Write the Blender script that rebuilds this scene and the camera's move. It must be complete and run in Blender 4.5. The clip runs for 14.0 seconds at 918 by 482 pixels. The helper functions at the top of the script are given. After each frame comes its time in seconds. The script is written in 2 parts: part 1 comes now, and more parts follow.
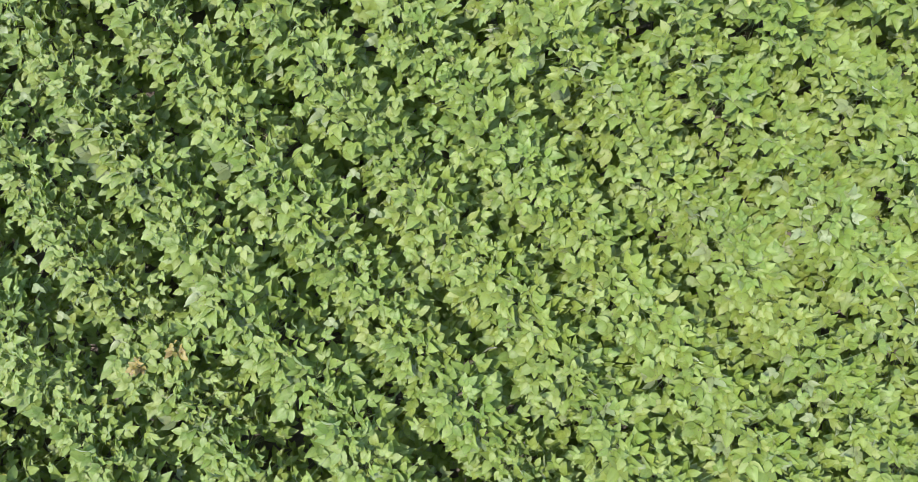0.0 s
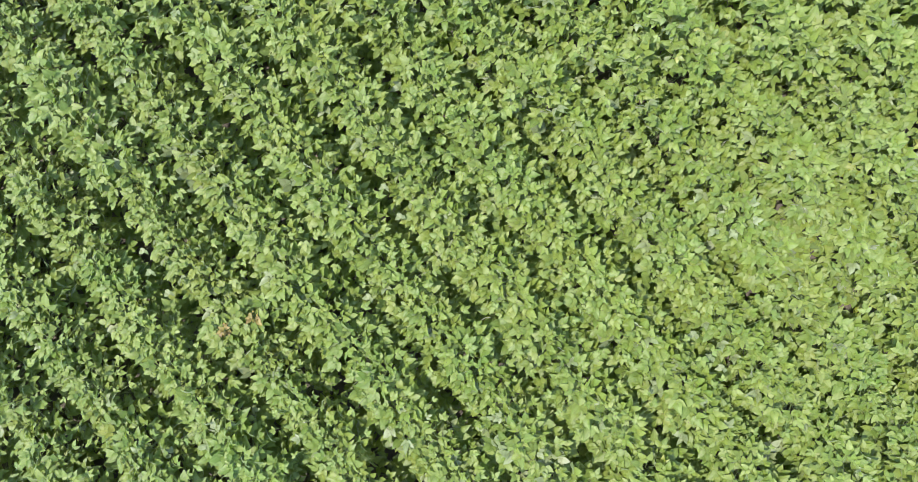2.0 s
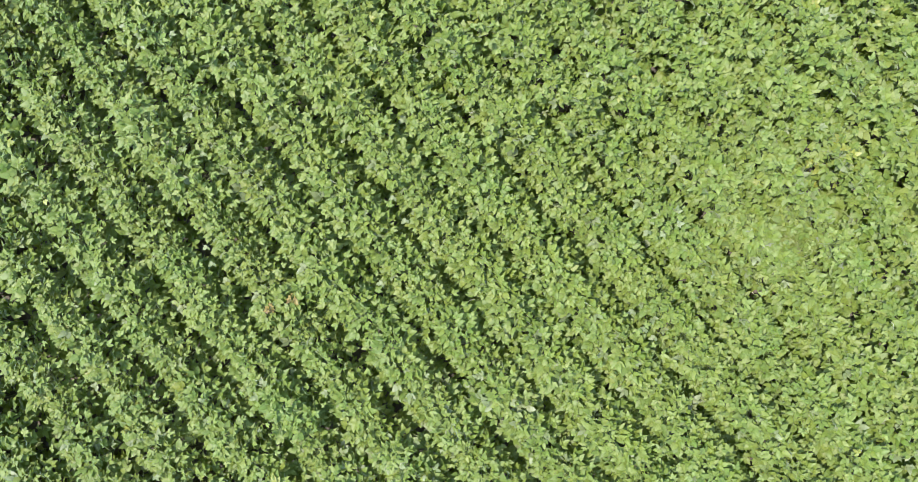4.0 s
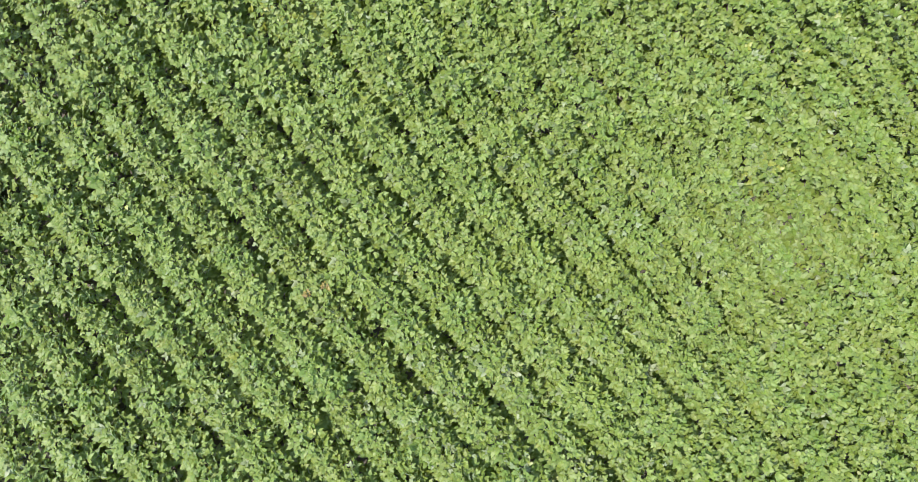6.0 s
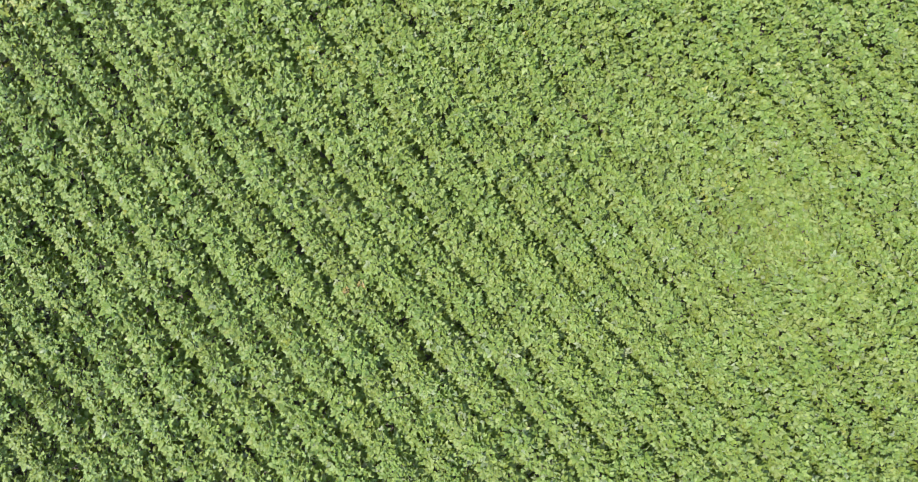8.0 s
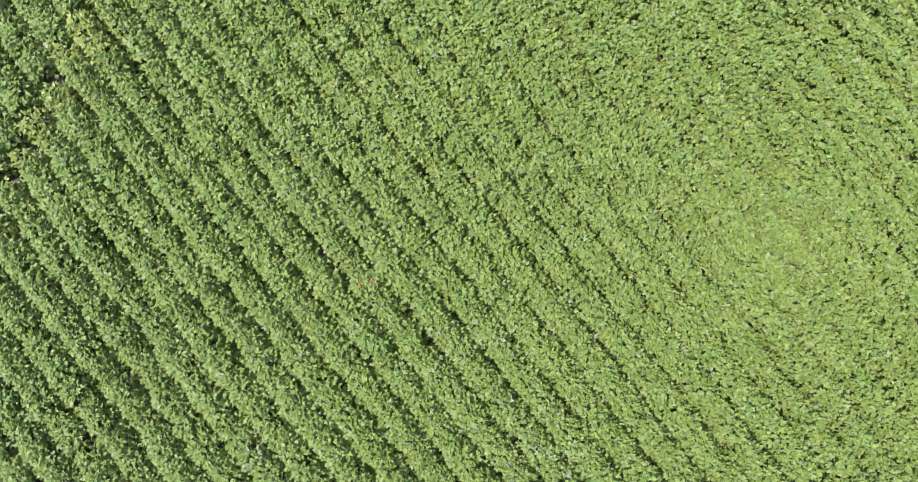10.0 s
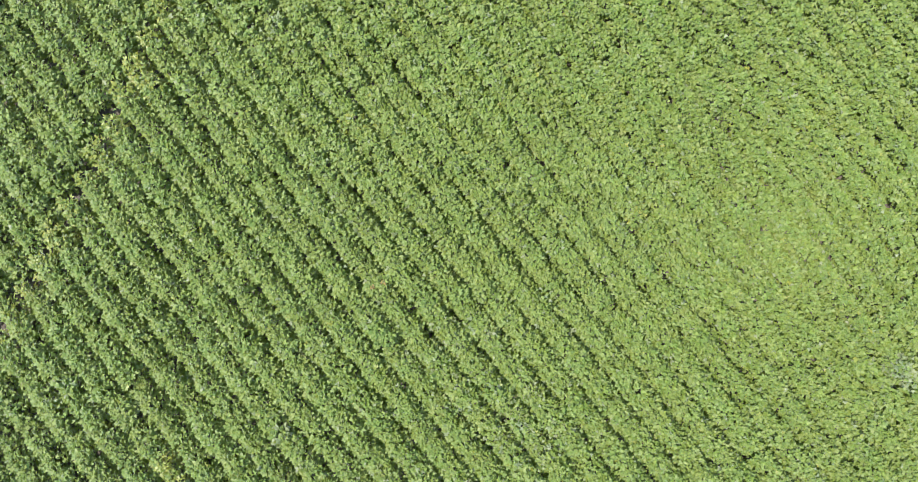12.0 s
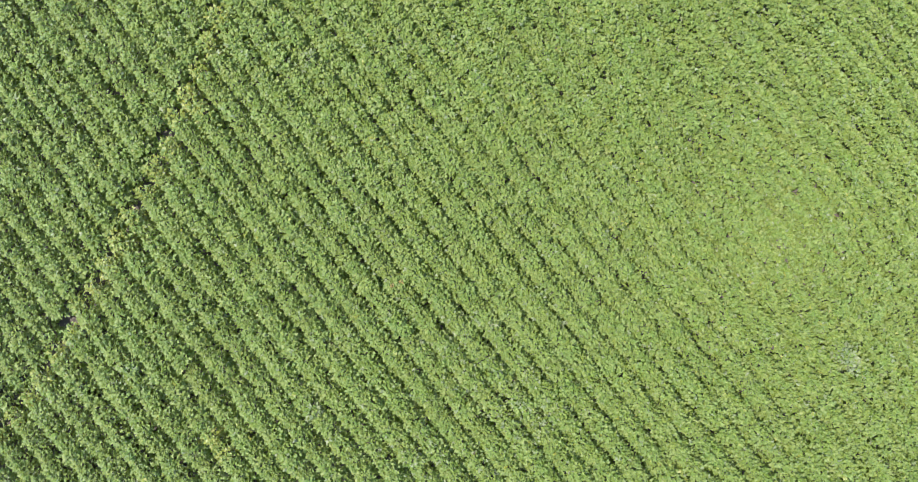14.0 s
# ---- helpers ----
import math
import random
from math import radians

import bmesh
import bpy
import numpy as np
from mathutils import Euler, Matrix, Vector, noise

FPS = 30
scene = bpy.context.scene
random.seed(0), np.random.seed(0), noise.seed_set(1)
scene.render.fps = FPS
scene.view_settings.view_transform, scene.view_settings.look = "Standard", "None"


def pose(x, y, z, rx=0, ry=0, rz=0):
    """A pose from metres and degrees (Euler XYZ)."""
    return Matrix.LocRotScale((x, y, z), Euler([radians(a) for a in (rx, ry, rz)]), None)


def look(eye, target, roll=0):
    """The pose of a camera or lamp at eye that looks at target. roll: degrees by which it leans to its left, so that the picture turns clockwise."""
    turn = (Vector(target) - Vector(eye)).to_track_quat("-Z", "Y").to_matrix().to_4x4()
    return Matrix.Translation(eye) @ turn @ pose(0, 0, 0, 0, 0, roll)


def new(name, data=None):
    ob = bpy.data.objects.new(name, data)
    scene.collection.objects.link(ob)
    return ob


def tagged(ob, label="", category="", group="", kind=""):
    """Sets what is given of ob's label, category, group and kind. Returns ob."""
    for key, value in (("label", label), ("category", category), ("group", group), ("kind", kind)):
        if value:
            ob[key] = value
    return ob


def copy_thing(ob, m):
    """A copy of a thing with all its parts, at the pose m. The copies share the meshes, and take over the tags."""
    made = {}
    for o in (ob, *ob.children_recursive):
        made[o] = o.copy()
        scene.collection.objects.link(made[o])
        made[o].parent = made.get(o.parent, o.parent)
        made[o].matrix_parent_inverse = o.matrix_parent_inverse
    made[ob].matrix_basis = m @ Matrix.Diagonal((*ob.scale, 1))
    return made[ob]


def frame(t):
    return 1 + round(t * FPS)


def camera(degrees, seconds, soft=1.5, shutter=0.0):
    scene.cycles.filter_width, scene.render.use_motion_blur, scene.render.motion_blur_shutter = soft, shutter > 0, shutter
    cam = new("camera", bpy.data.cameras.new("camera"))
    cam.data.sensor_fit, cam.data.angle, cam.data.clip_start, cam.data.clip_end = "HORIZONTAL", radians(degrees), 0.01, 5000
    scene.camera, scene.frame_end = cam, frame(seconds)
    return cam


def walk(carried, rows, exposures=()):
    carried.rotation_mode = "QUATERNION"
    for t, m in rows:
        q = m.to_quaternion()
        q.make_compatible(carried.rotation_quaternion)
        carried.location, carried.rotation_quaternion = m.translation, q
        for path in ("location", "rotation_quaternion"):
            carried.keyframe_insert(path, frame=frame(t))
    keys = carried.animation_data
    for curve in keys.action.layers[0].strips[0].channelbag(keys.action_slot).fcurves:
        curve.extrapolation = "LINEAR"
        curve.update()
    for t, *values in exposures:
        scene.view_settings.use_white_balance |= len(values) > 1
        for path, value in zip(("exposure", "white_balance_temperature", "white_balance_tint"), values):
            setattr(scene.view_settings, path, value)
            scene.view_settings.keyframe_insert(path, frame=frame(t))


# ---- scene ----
# ---------------------------------------------------------------- camera: rises straight up, looking down
cam = camera(67, 14.0, soft=0.5)
TILT, ROLL = 1.527, -0.210
PATH = [
    (0.0, pose(0.000, 0.000, 3.911, TILT, ROLL)),
    (0.5, pose(0.005, -0.043, 4.195, TILT, ROLL)),
    (1.0, pose(-0.010, -0.058, 4.474, TILT, ROLL)),
    (1.5, pose(-0.027, -0.052, 4.767, TILT, ROLL)),
    (2.0, pose(-0.027, -0.055, 5.075, TILT, ROLL)),
    (2.5, pose(-0.006, -0.068, 5.393, TILT, ROLL)),
    (3.0, pose(0.010, -0.075, 5.728, TILT, ROLL)),
    (5.5, pose(0.067, -0.151, 7.420, TILT, ROLL)),
    (6.0, pose(0.026, -0.159, 7.781, TILT, ROLL)),
    (6.5, pose(-0.034, -0.129, 8.179, TILT, ROLL)),
    (7.0, pose(-0.082, -0.104, 8.597, TILT, ROLL)),
    (7.5, pose(-0.110, -0.108, 9.026, TILT, ROLL)),
    (8.0, pose(-0.115, -0.120, 9.444, TILT, ROLL)),
    (10.5, pose(-0.037, -0.110, 11.659, TILT, ROLL)),
    (11.0, pose(-0.018, -0.080, 12.129, TILT, ROLL)),
    (11.5, pose(-0.007, -0.050, 12.602, TILT, ROLL)),
    (12.0, pose(-0.010, -0.015, 13.092, TILT, ROLL)),
    (12.5, pose(-0.029, 0.010, 13.602, TILT, ROLL)),
    (13.0, pose(-0.072, 0.021, 14.111, TILT, ROLL)),
    (13.5, pose(-0.118, 0.031, 14.617, TILT, ROLL)),
    (14.0, pose(-0.175, 0.032, 15.127, TILT, ROLL)),
]
EXPOSURE = 2.30
walk(cam, PATH, [(0.0, EXPOSURE), (14.0, EXPOSURE)])

# ---------------------------------------------------------------- light: high sun in a clear sky
SUN_WAY = Vector((0.4756, 0.0291, -0.9978)).normalized()
SUN_HEIGHT = math.asin(-SUN_WAY.z)
SUN_TURN = math.atan2(-SUN_WAY.x, -SUN_WAY.y)

world = bpy.data.worlds.new("sky")
scene.world = world
world.use_nodes = True
wn = world.node_tree
sky = wn.nodes.new("ShaderNodeTexSky")
sky.sky_type = "NISHITA"
sky.sun_disc = False
sky.sun_elevation = SUN_HEIGHT
sky.sun_rotation = SUN_TURN
wn.nodes["Background"].inputs["Strength"].default_value = 0.15
wn.links.new(sky.outputs[0], wn.nodes["Background"].inputs["Color"])

sun_data = bpy.data.lights.new("sun", "SUN")
sun_data.energy = 2.0
sun_data.angle = radians(0.53)
sun_data.color = (1.0, 0.96, 0.89)
sun = new("sun", sun_data)
sun.matrix_world = look((0, 0, 30), Vector((0, 0, 30)) + SUN_WAY)


# ---------------------------------------------------------------- materials
def material(name):
    m = bpy.data.materials.new(name)
    m.use_nodes = True
    t = m.node_tree
    t.nodes.clear()
    return m, t, t.nodes, t.links


def node(nodes, kind, **values):
    n = nodes.new(kind)
    for k, v in values.items():
        n.inputs[k].default_value = v
    return n


def leaf_material(name, dark, mid, light, glow, rough):
    """A thin green blade: gloss and diffuse above, light that passes through, a tint of its own for each blade."""
    m, t, n, l = material(name)
    out = n.new("ShaderNodeOutputMaterial")
    info, geo = n.new("ShaderNodeObjectInfo"), n.new("ShaderNodeNewGeometry")
    both = n.new("ShaderNodeMath")
    both.operation = "ADD"
    wrap = n.new("ShaderNodeMath")
    wrap.operation = "FRACT"
    l.new(info.outputs["Random"], both.inputs[0])
    l.new(geo.outputs["Random Per Island"], both.inputs[1])
    l.new(both.outputs[0], wrap.inputs[0])
    ramp = n.new("ShaderNodeValToRGB")
    ramp.color_ramp.elements[0].color = (*dark, 1)
    ramp.color_ramp.elements[1].color = (*light, 1)
    e = ramp.color_ramp.elements.new(0.5)
    e.color = (*mid, 1)
    l.new(wrap.outputs[0], ramp.inputs[0])
    # drifts of colour over the field, and blotches on the blade
    patch = node(n, "ShaderNodeTexNoise", Scale=2.4, Detail=4.0, Roughness=0.6)
    l.new(geo.outputs["Position"], patch.inputs["Vector"])
    blotch = node(n, "ShaderNodeTexNoise", Scale=60.0, Detail=4.0)
    l.new(geo.outputs["Position"], blotch.inputs["Vector"])
    hue = n.new("ShaderNodeMapRange")
    hue.inputs["From Min"].default_value, hue.inputs["From Max"].default_value = 0.3, 0.7
    hue.inputs["To Min"].default_value, hue.inputs["To Max"].default_value = 0.485, 0.510
    l.new(patch.outputs["Fac"], hue.inputs["Value"])
    val = n.new("ShaderNodeMapRange")
    val.inputs["From Min"].default_value, val.inputs["From Max"].default_value = 0.3, 0.7
    val.inputs["To Min"].default_value, val.inputs["To Max"].default_value = 0.88, 1.10
    l.new(blotch.outputs["Fac"], val.inputs["Value"])
    spot = node(n, "ShaderNodeTexNoise", Scale=95.0, Detail=1.0)
    l.new(geo.outputs["Position"], spot.inputs["Vector"])
    eaten = n.new("ShaderNodeMapRange")
    eaten.inputs["From Min"].default_value, eaten.inputs["From Max"].default_value = 0.71, 0.74
    l.new(spot.outputs["Fac"], eaten.inputs["Value"])
    hsv = n.new("ShaderNodeHueSaturation")
    l.new(hue.outputs[0], hsv.inputs["Hue"])
    l.new(val.outputs[0], hsv.inputs["Value"])
    l.new(ramp.outputs[0], hsv.inputs["Color"])
    specked = n.new("ShaderNodeMix")
    specked.data_type = "RGBA"
    specked.inputs["B"].default_value = (0.10, 0.075, 0.035, 1)
    l.new(eaten.outputs[0], specked.inputs["Factor"])
    l.new(hsv.outputs[0], specked.inputs["A"])
    rib = n.new("ShaderNodeAttribute")
    rib.attribute_name = "rib"
    thin_rib = n.new("ShaderNodeMath")
    thin_rib.operation = "POWER"
    thin_rib.inputs[1].default_value = 7.0
    l.new(rib.outputs["Fac"], thin_rib.inputs[0])
    weak = n.new("ShaderNodeMath")
    weak.operation = "MULTIPLY"
    weak.inputs[1].default_value = 0.35
    l.new(thin_rib.outputs[0], weak.inputs[0])
    veined = n.new("ShaderNodeMix")
    veined.data_type = "RGBA"
    veined.inputs["B"].default_value = (0.22, 0.28, 0.08, 1)
    l.new(weak.outputs[0], veined.inputs["Factor"])
    l.new(specked.outputs["Result"], veined.inputs["A"])
    bump = node(n, "ShaderNodeBump", Strength=0.35, Distance=0.004)
    relief = node(n, "ShaderNodeTexNoise", Scale=140.0, Detail=3.0)
    l.new(geo.outputs["Position"], relief.inputs["Vector"])
    l.new(relief.outputs["Fac"], bump.inputs["Height"])
    top = node(n, "ShaderNodeBsdfPrincipled", Roughness=rough)
    top.inputs["Specular IOR Level"].default_value = 0.65
    # short grey down on the blade
    top.inputs["Sheen Weight"].default_value = 0.42
    top.inputs["Sheen Roughness"].default_value = 0.45
    top.inputs["Sheen Tint"].default_value = (1.0, 0.95, 0.9, 1)
    l.new(veined.outputs["Result"], top.inputs["Base Color"])
    l.new(bump.outputs[0], top.inputs["Normal"])
    thin = n.new("ShaderNodeBsdfTranslucent")
    tint = n.new("ShaderNodeMix")
    tint.data_type, tint.blend_type = "RGBA", "MULTIPLY"
    tint.inputs["Factor"].default_value = 1.0
    tint.inputs["B"].default_value = (*glow, 1)
    l.new(specked.outputs["Result"], tint.inputs["A"])
    l.new(tint.outputs["Result"], thin.inputs["Color"])
    mix = n.new("ShaderNodeMixShader")
    mix.inputs[0].default_value = 0.5
    l.new(top.outputs[0], mix.inputs[1])
    l.new(thin.outputs[0], mix.inputs[2])
    l.new(mix.outputs[0], out.inputs["Surface"])
    return m


def plain_material(name, a, b, scale, rough, relief=0.3):
    m, t, n, l = material(name)
    out = n.new("ShaderNodeOutputMaterial")
    geo = n.new("ShaderNodeNewGeometry")
    big = node(n, "ShaderNodeTexNoise", Scale=scale * 0.12, Detail=4.0)
    fine = node(n, "ShaderNodeTexNoise", Scale=scale, Detail=8.0, Roughness=0.65)
    l.new(geo.outputs["Position"], big.inputs["Vector"])
    l.new(geo.outputs["Position"], fine.inputs["Vector"])
    mean = n.new("ShaderNodeMath")
    mean.operation = "MULTIPLY_ADD"
    mean.inputs[1].default_value = 0.4
    l.new(big.outputs["Fac"], mean.inputs[0])
    half = n.new("ShaderNodeMath")
    half.operation = "MULTIPLY"
    half.inputs[1].default_value = 0.6
    l.new(fine.outputs["Fac"], half.inputs[0])
    l.new(half.outputs[0], mean.inputs[2])
    ramp = n.new("ShaderNodeValToRGB")
    ramp.color_ramp.elements[0].position, ramp.color_ramp.elements[1].position = 0.35, 0.65
    ramp.color_ramp.elements[0].color, ramp.color_ramp.elements[1].color = (*a, 1), (*b, 1)
    l.new(mean.outputs[0], ramp.inputs[0])
    bump = node(n, "ShaderNodeBump", Strength=relief, Distance=0.02)
    l.new(fine.outputs["Fac"], bump.inputs["Height"])
    bsdf = node(n, "ShaderNodeBsdfPrincipled", Roughness=rough)
    l.new(ramp.outputs[0], bsdf.inputs["Base Color"])
    l.new(bump.outputs[0], bsdf.inputs["Normal"])
    l.new(bsdf.outputs[0], out.inputs["Surface"])
    return m


GREEN = leaf_material("soybean_leaf", (0.104, 0.157, 0.014), (0.133, 0.186, 0.019), (0.162, 0.206, 0.025), (1.1, 1.2, 0.5), 0.55)
YELLOW = leaf_material("yellowed_leaf", (0.22, 0.175, 0.025), (0.27, 0.205, 0.03), (0.17, 0.11, 0.03), (1.1, 1.0, 0.5), 0.5)
UNDER = leaf_material("leaf_underside", (0.145, 0.18, 0.060), (0.17, 0.205, 0.078), (0.195, 0.225, 0.095), (1.0, 1.0, 0.6), 0.5)
PALE = leaf_material("lime_leaf", (0.160, 0.196, 0.018), (0.195, 0.222, 0.023), (0.225, 0.232, 0.028), (1.1, 1.1, 0.5), 0.45)
STEM = plain_material("green_stem", (0.07, 0.11, 0.025), (0.12, 0.14, 0.045), 40.0, 0.6)
SOIL = plain_material("dark_soil", (0.045, 0.037, 0.029), (0.100, 0.080, 0.060), 9.0, 0.95, 0.8)
STRAW = plain_material("straw", (0.30, 0.25, 0.17), (0.50, 0.45, 0.34), 30.0, 0.8)

# ---------------------------------------------------------------- the plan of the field
ROW = 0.50                      # between rows
TURN = radians(38.33)           # across the rows
ACROSS = np.array((math.cos(TURN), math.sin(TURN)))
ALONG = np.array((-math.sin(TURN), math.cos(TURN)))
FIRST = 0.067                   # a row's centre, measured across
SPACING = 0.155                 # between plants in a row
FIELD = (-10.4, 10.2, -5.0, 5.95)
NEAR = (-2.1, 2.1, -1.0, 1.1)
MIDDLE = (-3.5, 3.5, -1.9, 2.3)
BARE = ((-6.72, 1.76, 0.17), (-8.02, -0.60, 0.17), (-6.20, 3.38, 0.09), (-5.88, 3.96, 0.09), (-7.31, 0.84, 0.08),
        (-7.64, -0.09, 0.09), (-8.48, -1.14, 0.08), (-5.52, 4.85, 0.09))
# where single plants stay small and soil shows between them
WEAK = ((3.42, 0.62), (7.10, 3.07), (3.56, 1.77), (2.50, 1.47), (7.92, -1.22), (7.98, -2.13), (-1.6, 5.1))


def seam(y):
    """Where two passes of the planter meet."""
    return -7.73 + 0.535 * y - 0.019 * y * y



def run(a, b, wide, share):
    """Spots every 0.3 m along a row from a to b: x, y, radius, share of odd leaves."""
    n = round(math.dist(a, b) / 0.3)
    return tuple((a[0] + (b[0] - a[0]) * i / n, a[1] + (b[1] - a[1]) * i / n, wide, share) for i in range(n + 1))


# plants that are turning lime green
PALER = (*run((-4.82, -0.66), (-2.88, -3.07), 0.2, 0.6), *run((-5.10, -3.64), (-4.90, -3.89), 0.22, 0.8), (-7.62, -0.38, 0.25, 0.6), (-6.05, 3.20, 0.25, 0.6),
         (-5.73, 3.15, 0.22, 0.5), (-1.99, 2.39, 0.2, 0.35), (3.30, 0.66, 0.16, 0.2))
# where leaves show their pale undersides
UPTURNED = (*run((-4.48, -1.82), (-2.88, -3.76), 0.16, 0.3), *run((-6.88, -2.25), (-5.53, -3.74), 0.16, 0.3), (0.07, -1.76, 0.8, 0.10), (1.30, -2.98, 0.8, 0.12),
            (-0.90, -4.06, 0.6, 0.10), (-3.51, 4.15, 0.25, 0.4), (8.10, -2.13, 0.3, 0.4))
rng = np.random.default_rng(7)


# ---------------------------------------------------------------- ground
def ground_sheet():
    inner = np.arange(-13.0, 13.01, 0.2)
    outer = np.array((14, 16, 20, 28, 45, 80, 160, 400, 1000, 2400.0))
    axis = np.concatenate((-outer[::-1], inner, outer))
    n = len(axis)
    gx, gy = np.meshgrid(axis, axis, indexing="ij")
    gz = np.zeros_like(gx)
    for i in range(n):
        for j in range(n):
            if abs(gx[i, j]) < 13.5 and abs(gy[i, j]) < 13.5:
                gz[i, j] = 0.03 * noise.noise((gx[i, j] * 1.7, gy[i, j] * 1.7, 0)) - 0.015
    verts = np.stack((gx, gy, gz), -1).reshape(-1, 3)
    k = np.arange(n * n).reshape(n, n)
    faces = np.stack((k[:-1, :-1], k[1:, :-1], k[1:, 1:], k[:-1, 1:]), -1).reshape(-1, 4)
    mesh = bpy.data.meshes.new("ground")
    mesh.from_pydata(verts.tolist(), [], faces.tolist())
    mesh.materials.append(SOIL)
    mesh.shade_smooth()
    return tagged(new("ground", mesh), "dark crumbly field soil between the crop rows", "soil", kind="structure")


ground_sheet()

# ---------------------------------------------------------------- the leaf: three ovate leaflets on a stalk
FINE = ((0.05, 0.18), (0.23, 0.315), (0.52, 0.275), (0.79, 0.135))
COARSE = ((0.20, 0.31), (0.62, 0.235))
PLAIN = ()


def leaflet_pattern(sections):
    """Corners of a leaflet of length 1 along x, folded up a little along its midrib, and its faces; with no sections a bent six-sided blade."""
    if not sections:
        blade = ((0, 0, 0), (0.20, -0.31, 0.07), (0.62, -0.225, 0.0), (1, 0, -0.13), (0.62, 0.225, 0.0), (0.20, 0.31, 0.07))
        return np.array(blade, float), np.array(((0, 1, 5), (1, 2, 4), (1, 4, 5), (2, 3, 4)))
    pts = [(0, 0, 0)]
    for x, w in sections:
        z = 0.05 * math.sin(x * 3.0) - 0.16 * x * x
        pts += [(x, -w, z + 0.23 * w), (x, 0, z), (x, w, z + 0.23 * w)]
    pts.append((1, 0, -0.13))
    tip = len(pts) - 1
    tris = [(0, 1, 2), (0, 2, 3)]
    for i in range(len(sections) - 1):
        a = 1 + 3 * i
        tris += [(a, a + 3, a + 4), (a, a + 4, a + 1), (a + 1, a + 4, a + 5), (a + 1, a + 5, a + 2)]
    a = tip - 3
    tris += [(a, tip, a + 1), (a + 1, tip, a + 2)]
    return np.array(pts, float), np.array(tris, int)


def turns(yaw, pitch, roll):
    """Rotation matrices, one a row: roll about x, then nose down by pitch, then yaw."""
    cy, sy, cp, sp, cr, sr = np.cos(yaw), np.sin(yaw), np.cos(pitch), np.sin(pitch), np.cos(roll), np.sin(roll)
    o, i = np.zeros_like(yaw), np.ones_like(yaw)
    rz = np.stack((cy, -sy, o, sy, cy, o, o, o, i), -1).reshape(-1, 3, 3)
    ry = np.stack((cp, o, sp, o, i, o, -sp, o, cp), -1).reshape(-1, 3, 3)
    rx = np.stack((i, o, o, o, cr, -sr, o, sr, cr), -1).reshape(-1, 3, 3)
    return rz @ ry @ rx


SUNWARD = 19.0                 # degrees by which the leaves lean towards the sun


def lean(turn):
    """The lean towards the sun as a matrix, in the axes of a plant that is turned by that angle."""
    h = Vector((-SUN_WAY.x, -SUN_WAY.y, 0)).normalized()
    h.rotate(Euler((0, 0, -turn)))
    return np.array(Matrix.Rotation(radians(SUNWARD), 3, Vector((-h.y, h.x, 0))))


def blades(at, yaw, pitch, roll, size, sections, r, turn=0.0):
    """All leaflets of many leaves: corners (leaf, leaflet, corner, 3) and the faces of one leaflet."""
    pts, tris = leaflet_pattern(sections)
    n = len(yaw)
    whole = lean(turn) @ turns(yaw, pitch, roll)
    made = []
    for side in (0, 1, -1):
        own = turns(side * np.radians(r.normal(60, 12, n)), np.radians(r.normal(4, 9, n)), np.radians(r.normal(0, 10, n)))
        long = size * (1.0 if side == 0 else 0.88) * r.uniform(0.9, 1.1, n)
        wide = r.uniform(0.88, 1.12, n)
        p = pts[None] * np.stack((long, long * wide, long * r.uniform(0.4, 1.7, n)), -1)[:, None]
        p[..., 1] *= r.normal(1.0, 0.08, p.shape[:2])          # uneven margins and a rippled blade
        p[..., 2] += r.normal(0, 0.022, p.shape[:2]) * long[:, None]
        p = np.einsum("nij,nvj->nvi", own, p)
        if side == 0:
            p[..., 0] += (0.17 * size)[:, None]
        made.append(np.einsum("nij,nvj->nvi", whole, p) + at[:, None])
    return np.stack(made, 1), tris


LEAVES = 63


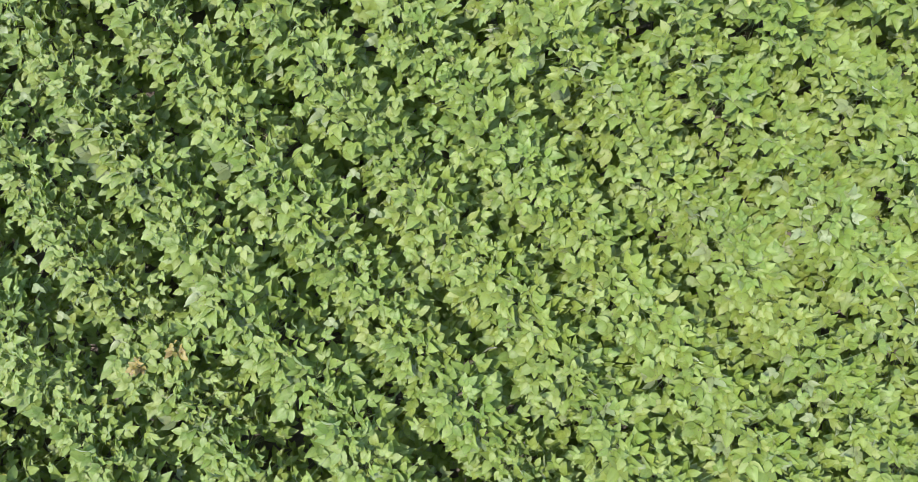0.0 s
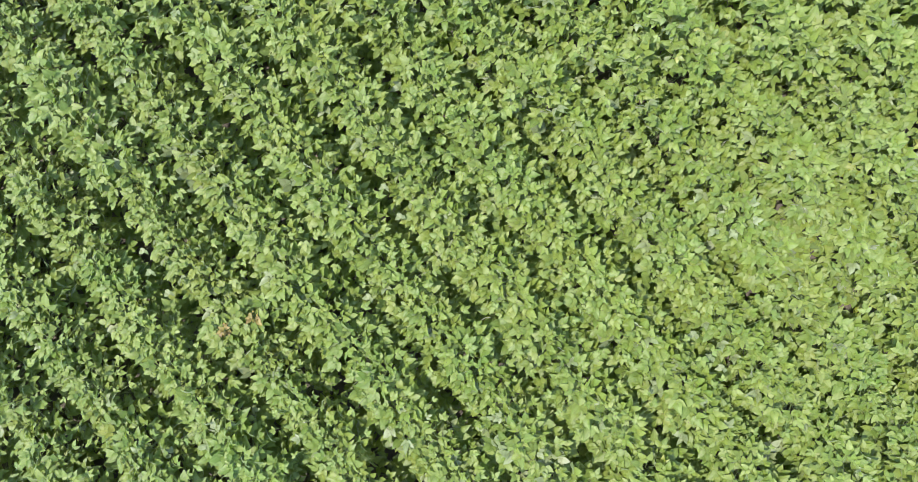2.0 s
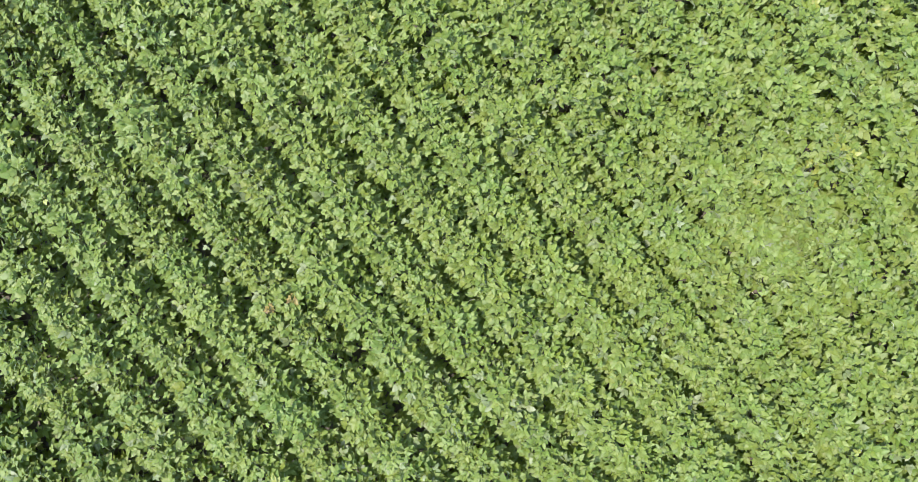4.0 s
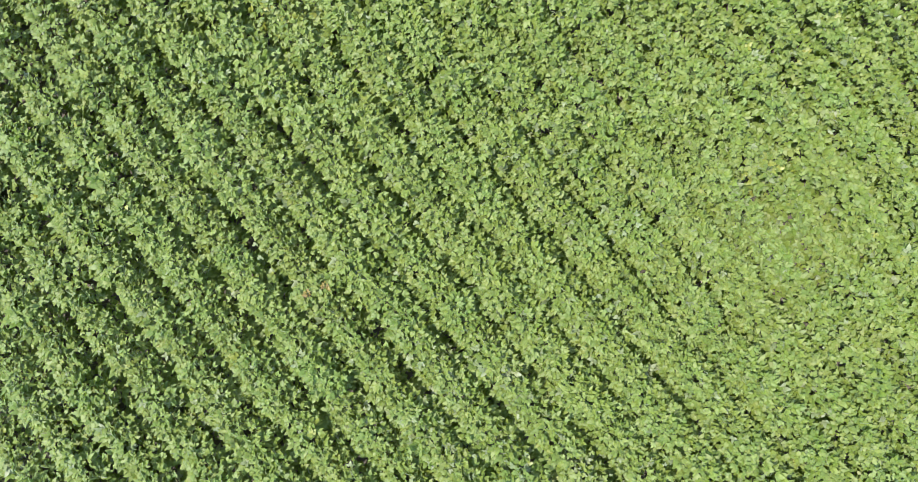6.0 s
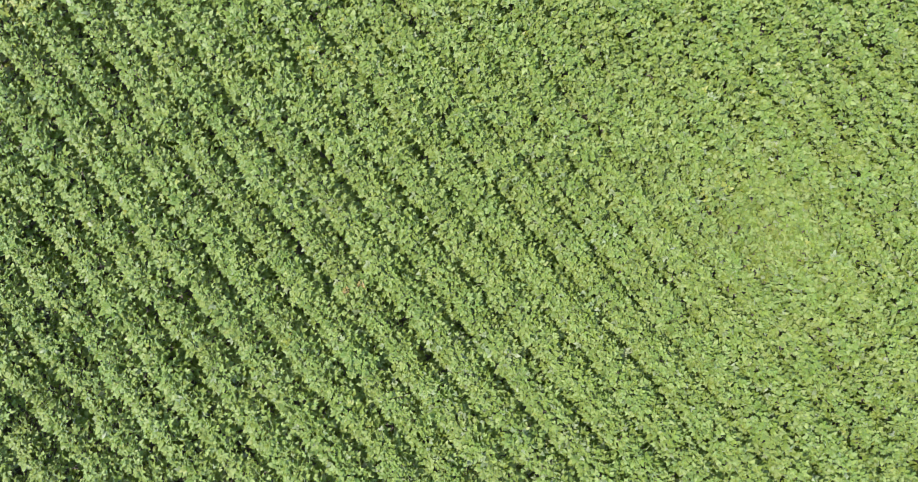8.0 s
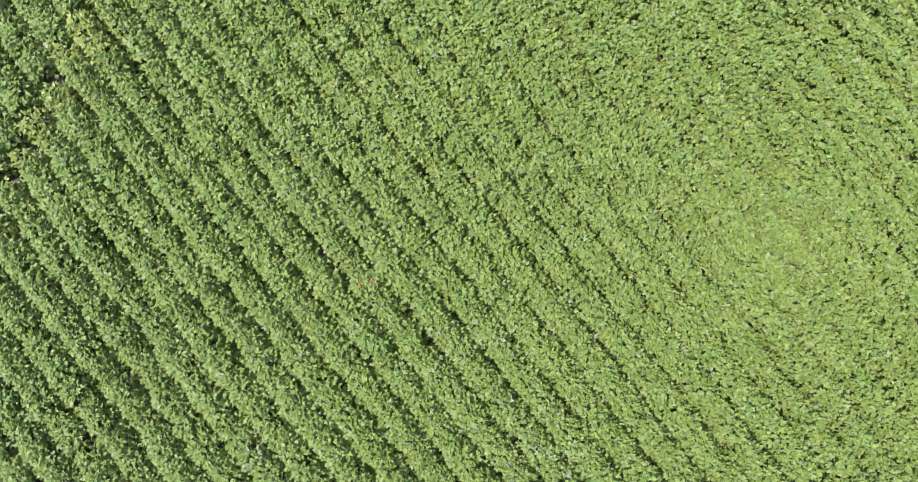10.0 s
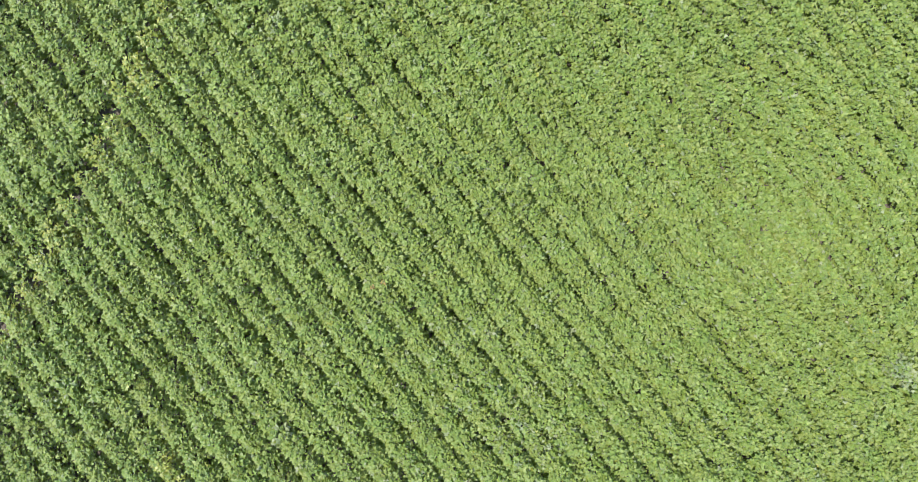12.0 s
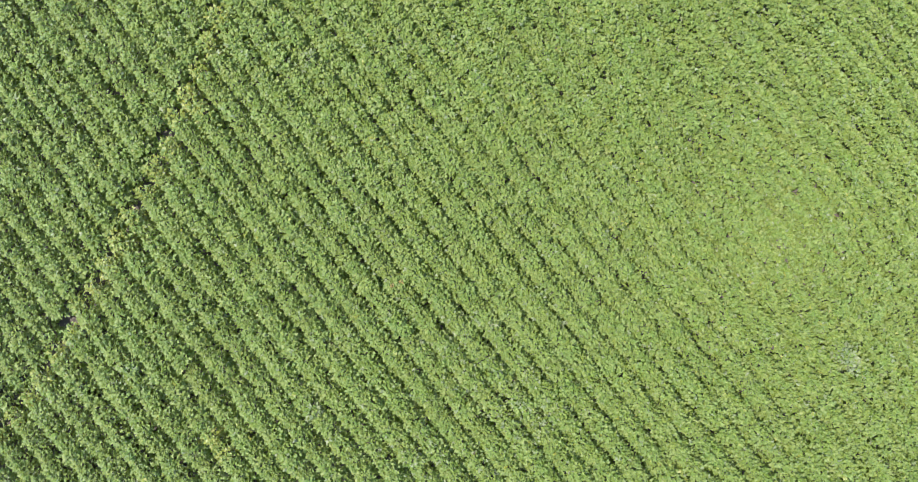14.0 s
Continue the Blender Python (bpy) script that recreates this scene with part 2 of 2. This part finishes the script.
def leaf_places(r, plants):
    """For each plant its leaves, in the plant's own axes (x across the row): base of blade, yaw, pitch, roll, size, node."""
    n = plants * LEAVES
    k = np.tile(np.arange(LEAVES), plants)
    low = k % 10 < 3                                        # small shaded leaves over the furrow
    young = k % 9 == 5                                     # the shoot's own small leaves on top
    shift = np.repeat(r.random((plants, 2)), LEAVES, 0)
    u = (k * 0.7549 + shift[:, 0] + r.normal(0, 0.03, n)) % 1 * 2 - 1
    w = (k * 0.5698 + shift[:, 1] + r.normal(0, 0.03, n)) % 1 * 2 - 1
    x = u * np.where(low, 0.25, np.where(young, 0.05, 0.221))
    y = w * np.where(young, 0.04, 0.10)
    reach = np.minimum(np.abs(x) / 0.221, 1.0)
    crown = 0.60 - 0.26 * reach ** 2.9
    inner = r.random(n) > 0.68                              # the second storey, flatter and broader
    z = np.where(low, r.uniform(0.07, 0.21, n), crown - np.where(inner, r.uniform(0.07, 0.18, n), r.uniform(0, 0.055, n)))
    z = np.maximum(np.where(young, 0.605, z) + r.normal(0, 0.010, n), 0.05)
    yaw = np.arctan2(y * 0.8, x) + r.normal(0, 0.85, n)
    flat = low | (inner & ~young)
    pitch = np.radians(np.where(flat, r.normal(0, 11, n), r.normal(-36, 14, n) + 10 * reach))
    roll = np.radians(np.where(flat, r.normal(0, 9, n), r.normal(0, 16, n)))
    size = r.normal(0.064, 0.012, n).clip(0.038, 0.098) * np.where(young, 0.70, np.where(low, 1.38, np.where(inner, 1.2, 1.0)))
    node_z = np.clip(z - 0.06 - 0.35 * np.hypot(x, y), 0.04, 0.5)
    return np.stack((x, y, z), -1), yaw, pitch, roll, size, node_z


def stalk(a, b, thick):
    """A thin three-sided stalk from a to b, many at a time: corners (n, 6, 3) and faces."""
    n = len(a)
    ring = np.array([(math.cos(k * 2.094), math.sin(k * 2.094), 0) for k in range(3)]) * thick
    p = np.concatenate((a[:, None] + ring, b[:, None] + ring * 0.7), 1)
    return p, np.array([(0, 1, 4), (0, 4, 3), (1, 2, 5), (1, 5, 4), (2, 0, 3), (2, 3, 5)])


def mesh_of(name, pieces, materials, smooth=True):
    """One mesh from groups of (corners (n, v, 3), triangles, index of material or an array of them). Leaflets carry their midrib."""
    vs, fs, ms, ribs, base = [], [], [], [], 0
    for p, tris, mat in pieces:
        n, v = p.shape[:2]
        line = np.array([1.0 if i in (0, v - 1) or i % 3 == 2 else 0.0 for i in range(v)]) if v % 3 == 2 else np.zeros(v)
        ribs.append(np.tile(line, n))
        vs.append(p.reshape(-1, 3))
        fs.append((tris[None] + (base + np.arange(n) * v)[:, None, None]).reshape(-1, 3))
        ms.append(np.repeat(np.broadcast_to(np.asarray(mat), (n,)), len(tris)))
        base += n * v
    vs, fs, ms = np.concatenate(vs), np.concatenate(fs), np.concatenate(ms)
    mesh = bpy.data.meshes.new(name)
    mesh.vertices.add(len(vs))
    mesh.vertices.foreach_set("co", vs.astype(np.float32).ravel())
    mesh.loops.add(len(fs) * 3)
    mesh.loops.foreach_set("vertex_index", fs.astype(np.int32).ravel())
    mesh.polygons.add(len(fs))
    mesh.polygons.foreach_set("loop_start", np.arange(0, len(fs) * 3, 3, dtype=np.int32))
    for m in materials:
        mesh.materials.append(m)
    mesh.polygons.foreach_set("material_index", ms.astype(np.int32))
    rib = mesh.attributes.new("rib", "FLOAT", "POINT")
    rib.data.foreach_set("value", np.concatenate(ribs).astype(np.float32))
    mesh.update(calc_edges=True)
    if smooth:
        mesh.shade_smooth()
    return mesh


# ---------------------------------------------------------------- where plants stand
def planted():
    """Place, turn and size of every plant, row by row, thinner where the stand is poor."""
    spots = []
    corner = [np.array((x, y)) for x in FIELD[:2] for y in FIELD[2:]]
    lo, hi = min(c @ ACROSS for c in corner), max(c @ ACROSS for c in corner)
    a, b = min(c @ ALONG for c in corner), max(c @ ALONG for c in corner)
    for k in range(math.floor((lo - FIRST) / ROW), math.ceil((hi - FIRST) / ROW) + 1):
        s = a
        while s < b:
            s += SPACING * rng.uniform(0.88, 1.12)
            v = FIRST + k * ROW
            x, y = v * ACROSS + s * ALONG
            if not (FIELD[0] < x < FIELD[1] and FIELD[2] < y < FIELD[3]):
                continue
            off = x - seam(y)
            if off < 0:
                v += 0.06
            v += 0.03 * noise.noise((s * 0.5, k * 3.1, 2.0)) + 0.038 * noise.noise((s * 2.2, k * 5.3, 9.0)) + rng.normal(0, 0.010)
            x, y = v * ACROSS + s * ALONG
            vigour = 1.01 + 0.16 * noise.noise((x * 0.7, y * 0.7, 5.0)) + 0.16 * noise.noise((x * 2.6, y * 2.6, 3.0)) + rng.normal(0, 0.05)
            vigour = min(max(vigour, 0.88), 1.09)
            if abs(off) < 0.08 + 0.05 * noise.noise((y * 1.6, 0.0, 4.0)):
                continue
            if any(math.hypot(x - p, y - q) < r for p, q, r in BARE):
                continue
            if rng.random() < 0.004 or any(math.hypot(x - p, y - q) < 0.09 for p, q in WEAK):
                vigour = 0.72
            flip = rng.random() < 0.5
            spots.append((x, y, TURN + (math.pi if flip else 0) + rng.normal(0, 0.2), vigour, flip))
    return spots


spots = planted()
near = [p for p in spots if NEAR[0] < p[0] < NEAR[1] and NEAR[2] < p[1] < NEAR[3]]
far = [p for p in spots if not (NEAR[0] < p[0] < NEAR[1] and NEAR[2] < p[1] < NEAR[3])]


# ---------------------------------------------------------------- single plants in the middle of the field
def soybean_plant(seed, turn, sick=0, pale=0.02):
    r = np.random.default_rng(seed)
    at, yaw, pitch, roll, size, node_z = leaf_places(r, 1)
    plant = new("soybean_plant")
    top = 0.56
    p, f = stalk(np.array([(0, 0, -0.03)]), np.array([(0.01, 0.0, top)]), 0.005)
    stem = new("stem", mesh_of("stem", [(p, f, 0)], [STEM]))
    stem.parent = plant
    tagged(stem, "slim green stem")
    skin = np.argsort(np.hypot(at[:, 0], at[:, 1]) - 0.6 * at[:, 2])[:sick]
    size[skin] *= 0.6
    at[skin, :2] *= 0.5
    for i in range(LEAVES):
        one = slice(i, i + 1)
        b, tris = blades(at[one], yaw[one], pitch[one], roll[one], size[one], FINE, r, turn)
        root = np.array([(0.0, 0.0, node_z[i])])
        q, g = stalk(root, at[one], 0.0016)
        tip = at[one] + (lean(turn) @ turns(yaw[one], pitch[one], roll[one]))[:, :, 0] * 0.17 * size[i]
        w, h = stalk(at[one], tip, 0.0012)
        skin_here = YELLOW if i in skin else UNDER if r.random() < pale else GREEN
        mesh = mesh_of("leaf", [(b[0] - root, tris, 0), (q - root, g, 1), (w - root, h, 1)], [skin_here, STEM])
        leaf = new("leaf", mesh)
        leaf.parent = plant
        leaf.location = root[0]
        if i in skin:
            tagged(leaf, "yellowed curling leaf")
    label = "leafy green soybean plant in a dense row"
    if sick:
        label = "leafy green soybean plant with some yellowed leaves"
    elif pale > 0.1:
        label = "soybean plant with many pale upturned leaves"
    return tagged(plant, label, "soybean plant", "soybean plants in rows")


KINDS = 12
TURNED = ((2.03, 1.15), (1.99, 0.25))
SICK = ((-1.34, -0.42), (-1.52, -0.50))
kinds = [soybean_plant(100 + k, TURN + math.pi * (k % 2)) for k in range(KINDS)]
unused = [list(range(0, KINDS, 2)), list(range(1, KINDS, 2))]
near = [p for p in near if all(math.hypot(p[0] - a, p[1] - b) > 0.09 for a, b in SICK)]
for i, (x, y) in enumerate(SICK):
    soybean_plant(300 + i, TURN, 8).matrix_basis = pose(x, y, 0, 0, 0, math.degrees(TURN))
for i, (x, y, turn, vigour, flip) in enumerate(near):
    m = Matrix.LocRotScale((x, y, 0), Euler((0, 0, turn)), (vigour, vigour, vigour))
    if any(math.hypot(x - a, y - b) < 0.17 for a, b in TURNED):
        blown = soybean_plant(600 + i, turn, 0, 0.22)
        blown.matrix_basis = m
        continue
    if unused[flip]:
        kinds[unused[flip].pop()].matrix_basis = m
        continue
    spare = kinds[2 * rng.integers(KINDS // 2) + flip]
    c = copy_thing(spare, Matrix.LocRotScale((x, y, 0), Euler((0, 0, turn)), None))
    c.scale = (vigour, vigour, vigour)


# ---------------------------------------------------------------- the rest of the field
def inside(box, p):
    return box[0] < p[0] < box[1] and box[2] < p[1] < box[3]


def crop_pieces(places, sections, r):
    """Leaflets, leaf stalks and stems of many plants."""
    n = len(places)
    at, yaw, pitch, roll, size, node_z = leaf_places(r, n)
    px, py, turn, vig = (np.repeat(np.array([p[i] for p in places]), LEAVES) for i in range(4))
    c, s = np.cos(turn), np.sin(turn)

    def out(q):
        return np.stack((px + vig * (c * q[:, 0] - s * q[:, 1]), py + vig * (s * q[:, 0] + c * q[:, 1]), vig * q[:, 2]), -1)

    tips = out(at)
    roots = out(np.stack((np.zeros(n * LEAVES), np.zeros(n * LEAVES), node_z), -1))
    b, tris = blades(tips, yaw + turn, pitch, roll, size * vig, sections, r)
    chance = r.random(len(b))
    share = np.full(len(b), 0.006)
    for x, y, wide, part_of in PALER:
        share = np.where(np.hypot(px - x, py - y) < wide, part_of, share)
    edge = px - seam(py)
    share = np.where((edge > 0) & (edge < 0.42), 0.5, share)
    over = np.full(len(b), 0.02)
    for x, y, wide, part_of in UPTURNED:
        over = np.where(np.hypot(px - x, py - y) < wide, part_of, over)
    mats = np.where(chance < share, 2, np.where(chance > 1 - over, 3, 0))
    b = b.reshape(-1, *b.shape[2:])
    q, g = stalk(roots, tips, 0.002)
    one = np.array([(p[0], p[1]) for p in places])
    w, h = stalk(np.c_[one, np.full(n, -0.03)], np.c_[one, np.full(n, 0.55)], 0.005)
    return [(b, tris, np.repeat(mats, 3)), (w, h, 1)] + ([(q, g[:2], 1)] if sections else [])


def soybean_crop():
    r = np.random.default_rng(11)
    pieces = crop_pieces([p for p in far if inside(MIDDLE, p)], COARSE, r)
    pieces += crop_pieces([p for p in far if not inside(MIDDLE, p)], PLAIN, r)
    mesh = mesh_of("soybean_crop", pieces, [GREEN, STEM, PALE, UNDER])
    return tagged(new("soybean_crop", mesh), "dense rows of leafy green soybean plants in dark soil", "crop", kind="stuff")


soybean_crop()


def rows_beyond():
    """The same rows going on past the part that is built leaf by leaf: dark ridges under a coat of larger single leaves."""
    r = np.random.default_rng(21)
    half, step = 24.0, 0.8
    across = np.array((-0.20, -0.15, -0.06, 0.06, 0.15, 0.20))
    tall = np.array((0.0, 0.34, 0.50, 0.50, 0.34, 0.0))
    run = np.arange(-half, half, step)
    pieces, spots_out = [], []
    for k in range(int(-half / ROW), int(half / ROW)):
        v = FIRST + k * ROW
        mid = v * ACROSS[None] + run[:, None] * ALONG[None]
        outside = (mid[:, 0] < FIELD[0]) | (mid[:, 0] > FIELD[1]) | (mid[:, 1] < FIELD[2]) | (mid[:, 1] > FIELD[3])
        a = v + across[None] + r.normal(0, 0.02, (len(run), 6))
        b = run[:, None] + r.normal(0, 0.06, (len(run), 6))
        z = tall[None] * r.uniform(0.85, 1.1, (len(run), 6))
        p = np.stack((a * ACROSS[0] + b * ALONG[0], a * ACROSS[1] + b * ALONG[1], z), -1)
        both = np.nonzero(outside[:-1] & outside[1:])[0]
        if len(both):
            pieces.append((np.concatenate((p[both], p[both + 1]), 1),
                           np.array([t for i in range(5) for t in ((i, i + 1, i + 7), (i, i + 7, i + 6))]), 1))
        s = np.arange(-half, half, 0.4) + r.uniform(-0.1, 0.1)
        q = v * ACROSS[None] + s[:, None] * ALONG[None]
        ring = (q[:, 0] < FIELD[0]) | (q[:, 0] > FIELD[1]) | (q[:, 1] < FIELD[2]) | (q[:, 1] > FIELD[3])
        spots_out.append(np.stack((np.full(ring.sum(), v), s[ring]), -1))
    base = np.repeat(np.concatenate(spots_out), 5, 0)
    n = len(base)
    side = r.uniform(-0.19, 0.19, n)
    a, b = base[:, 0] + side, base[:, 1] + r.uniform(-0.21, 0.21, n)
    z = 0.58 - 0.22 * (np.abs(side) / 0.19) ** 3 + r.normal(0, 0.03, n)
    at = np.stack((a * ACROSS[0] + b * ALONG[0], a * ACROSS[1] + b * ALONG[1], z), -1)
    pts, tris = leaflet_pattern(PLAIN)
    long = r.normal(0.215, 0.02, n)
    turn = lean(0.0) @ turns(r.uniform(0, 6.28, n), np.radians(r.normal(14, 16, n)), np.radians(r.normal(0, 18, n)))
    leaves = np.einsum("nij,nvj->nvi", turn, pts[None] * long[:, None, None]) + at[:, None]
    pieces.append((leaves, tris, 0))
    mesh = mesh_of("soybean_rows", pieces, [GREEN, STEM], False)
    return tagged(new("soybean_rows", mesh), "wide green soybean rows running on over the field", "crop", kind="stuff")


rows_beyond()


# ---------------------------------------------------------------- dry bits on the soil
def litter():
    r = np.random.default_rng(5)
    n = 5000
    v = FIRST + ROW * (r.integers(-18, 18, n) + 0.5) + r.normal(0, 0.06, n)
    along = r.uniform(-6, 6, n)
    at = np.c_[v[:, None] * ACROSS + along[:, None] * ALONG, np.full(n, 0.02)]
    long, wide = r.uniform(0.006, 0.02, n), r.uniform(0.003, 0.007, n)
    pts = np.array(((-1, -1, 0), (1, -1, 0), (1, 1, 0), (-1, 1, 0), (0, 0, 0.6)), float)
    p = pts[None] * np.stack((long, wide, wide), -1)[:, None]
    p = np.einsum("nij,nvj->nvi", turns(r.uniform(0, 6.28, n), r.normal(0, 0.2, n), r.normal(0, 0.2, n)), p) + at[:, None]
    tris = np.array(((0, 1, 4), (1, 2, 4), (2, 3, 4), (3, 0, 4), (0, 2, 1), (0, 3, 2)))
    mesh = mesh_of("plant_litter", [(p, tris, 0)], [STRAW], False)
    return tagged(new("plant_litter", mesh), "pale dry bits of straw scattered on soil", "litter", kind="stuff")


litter()
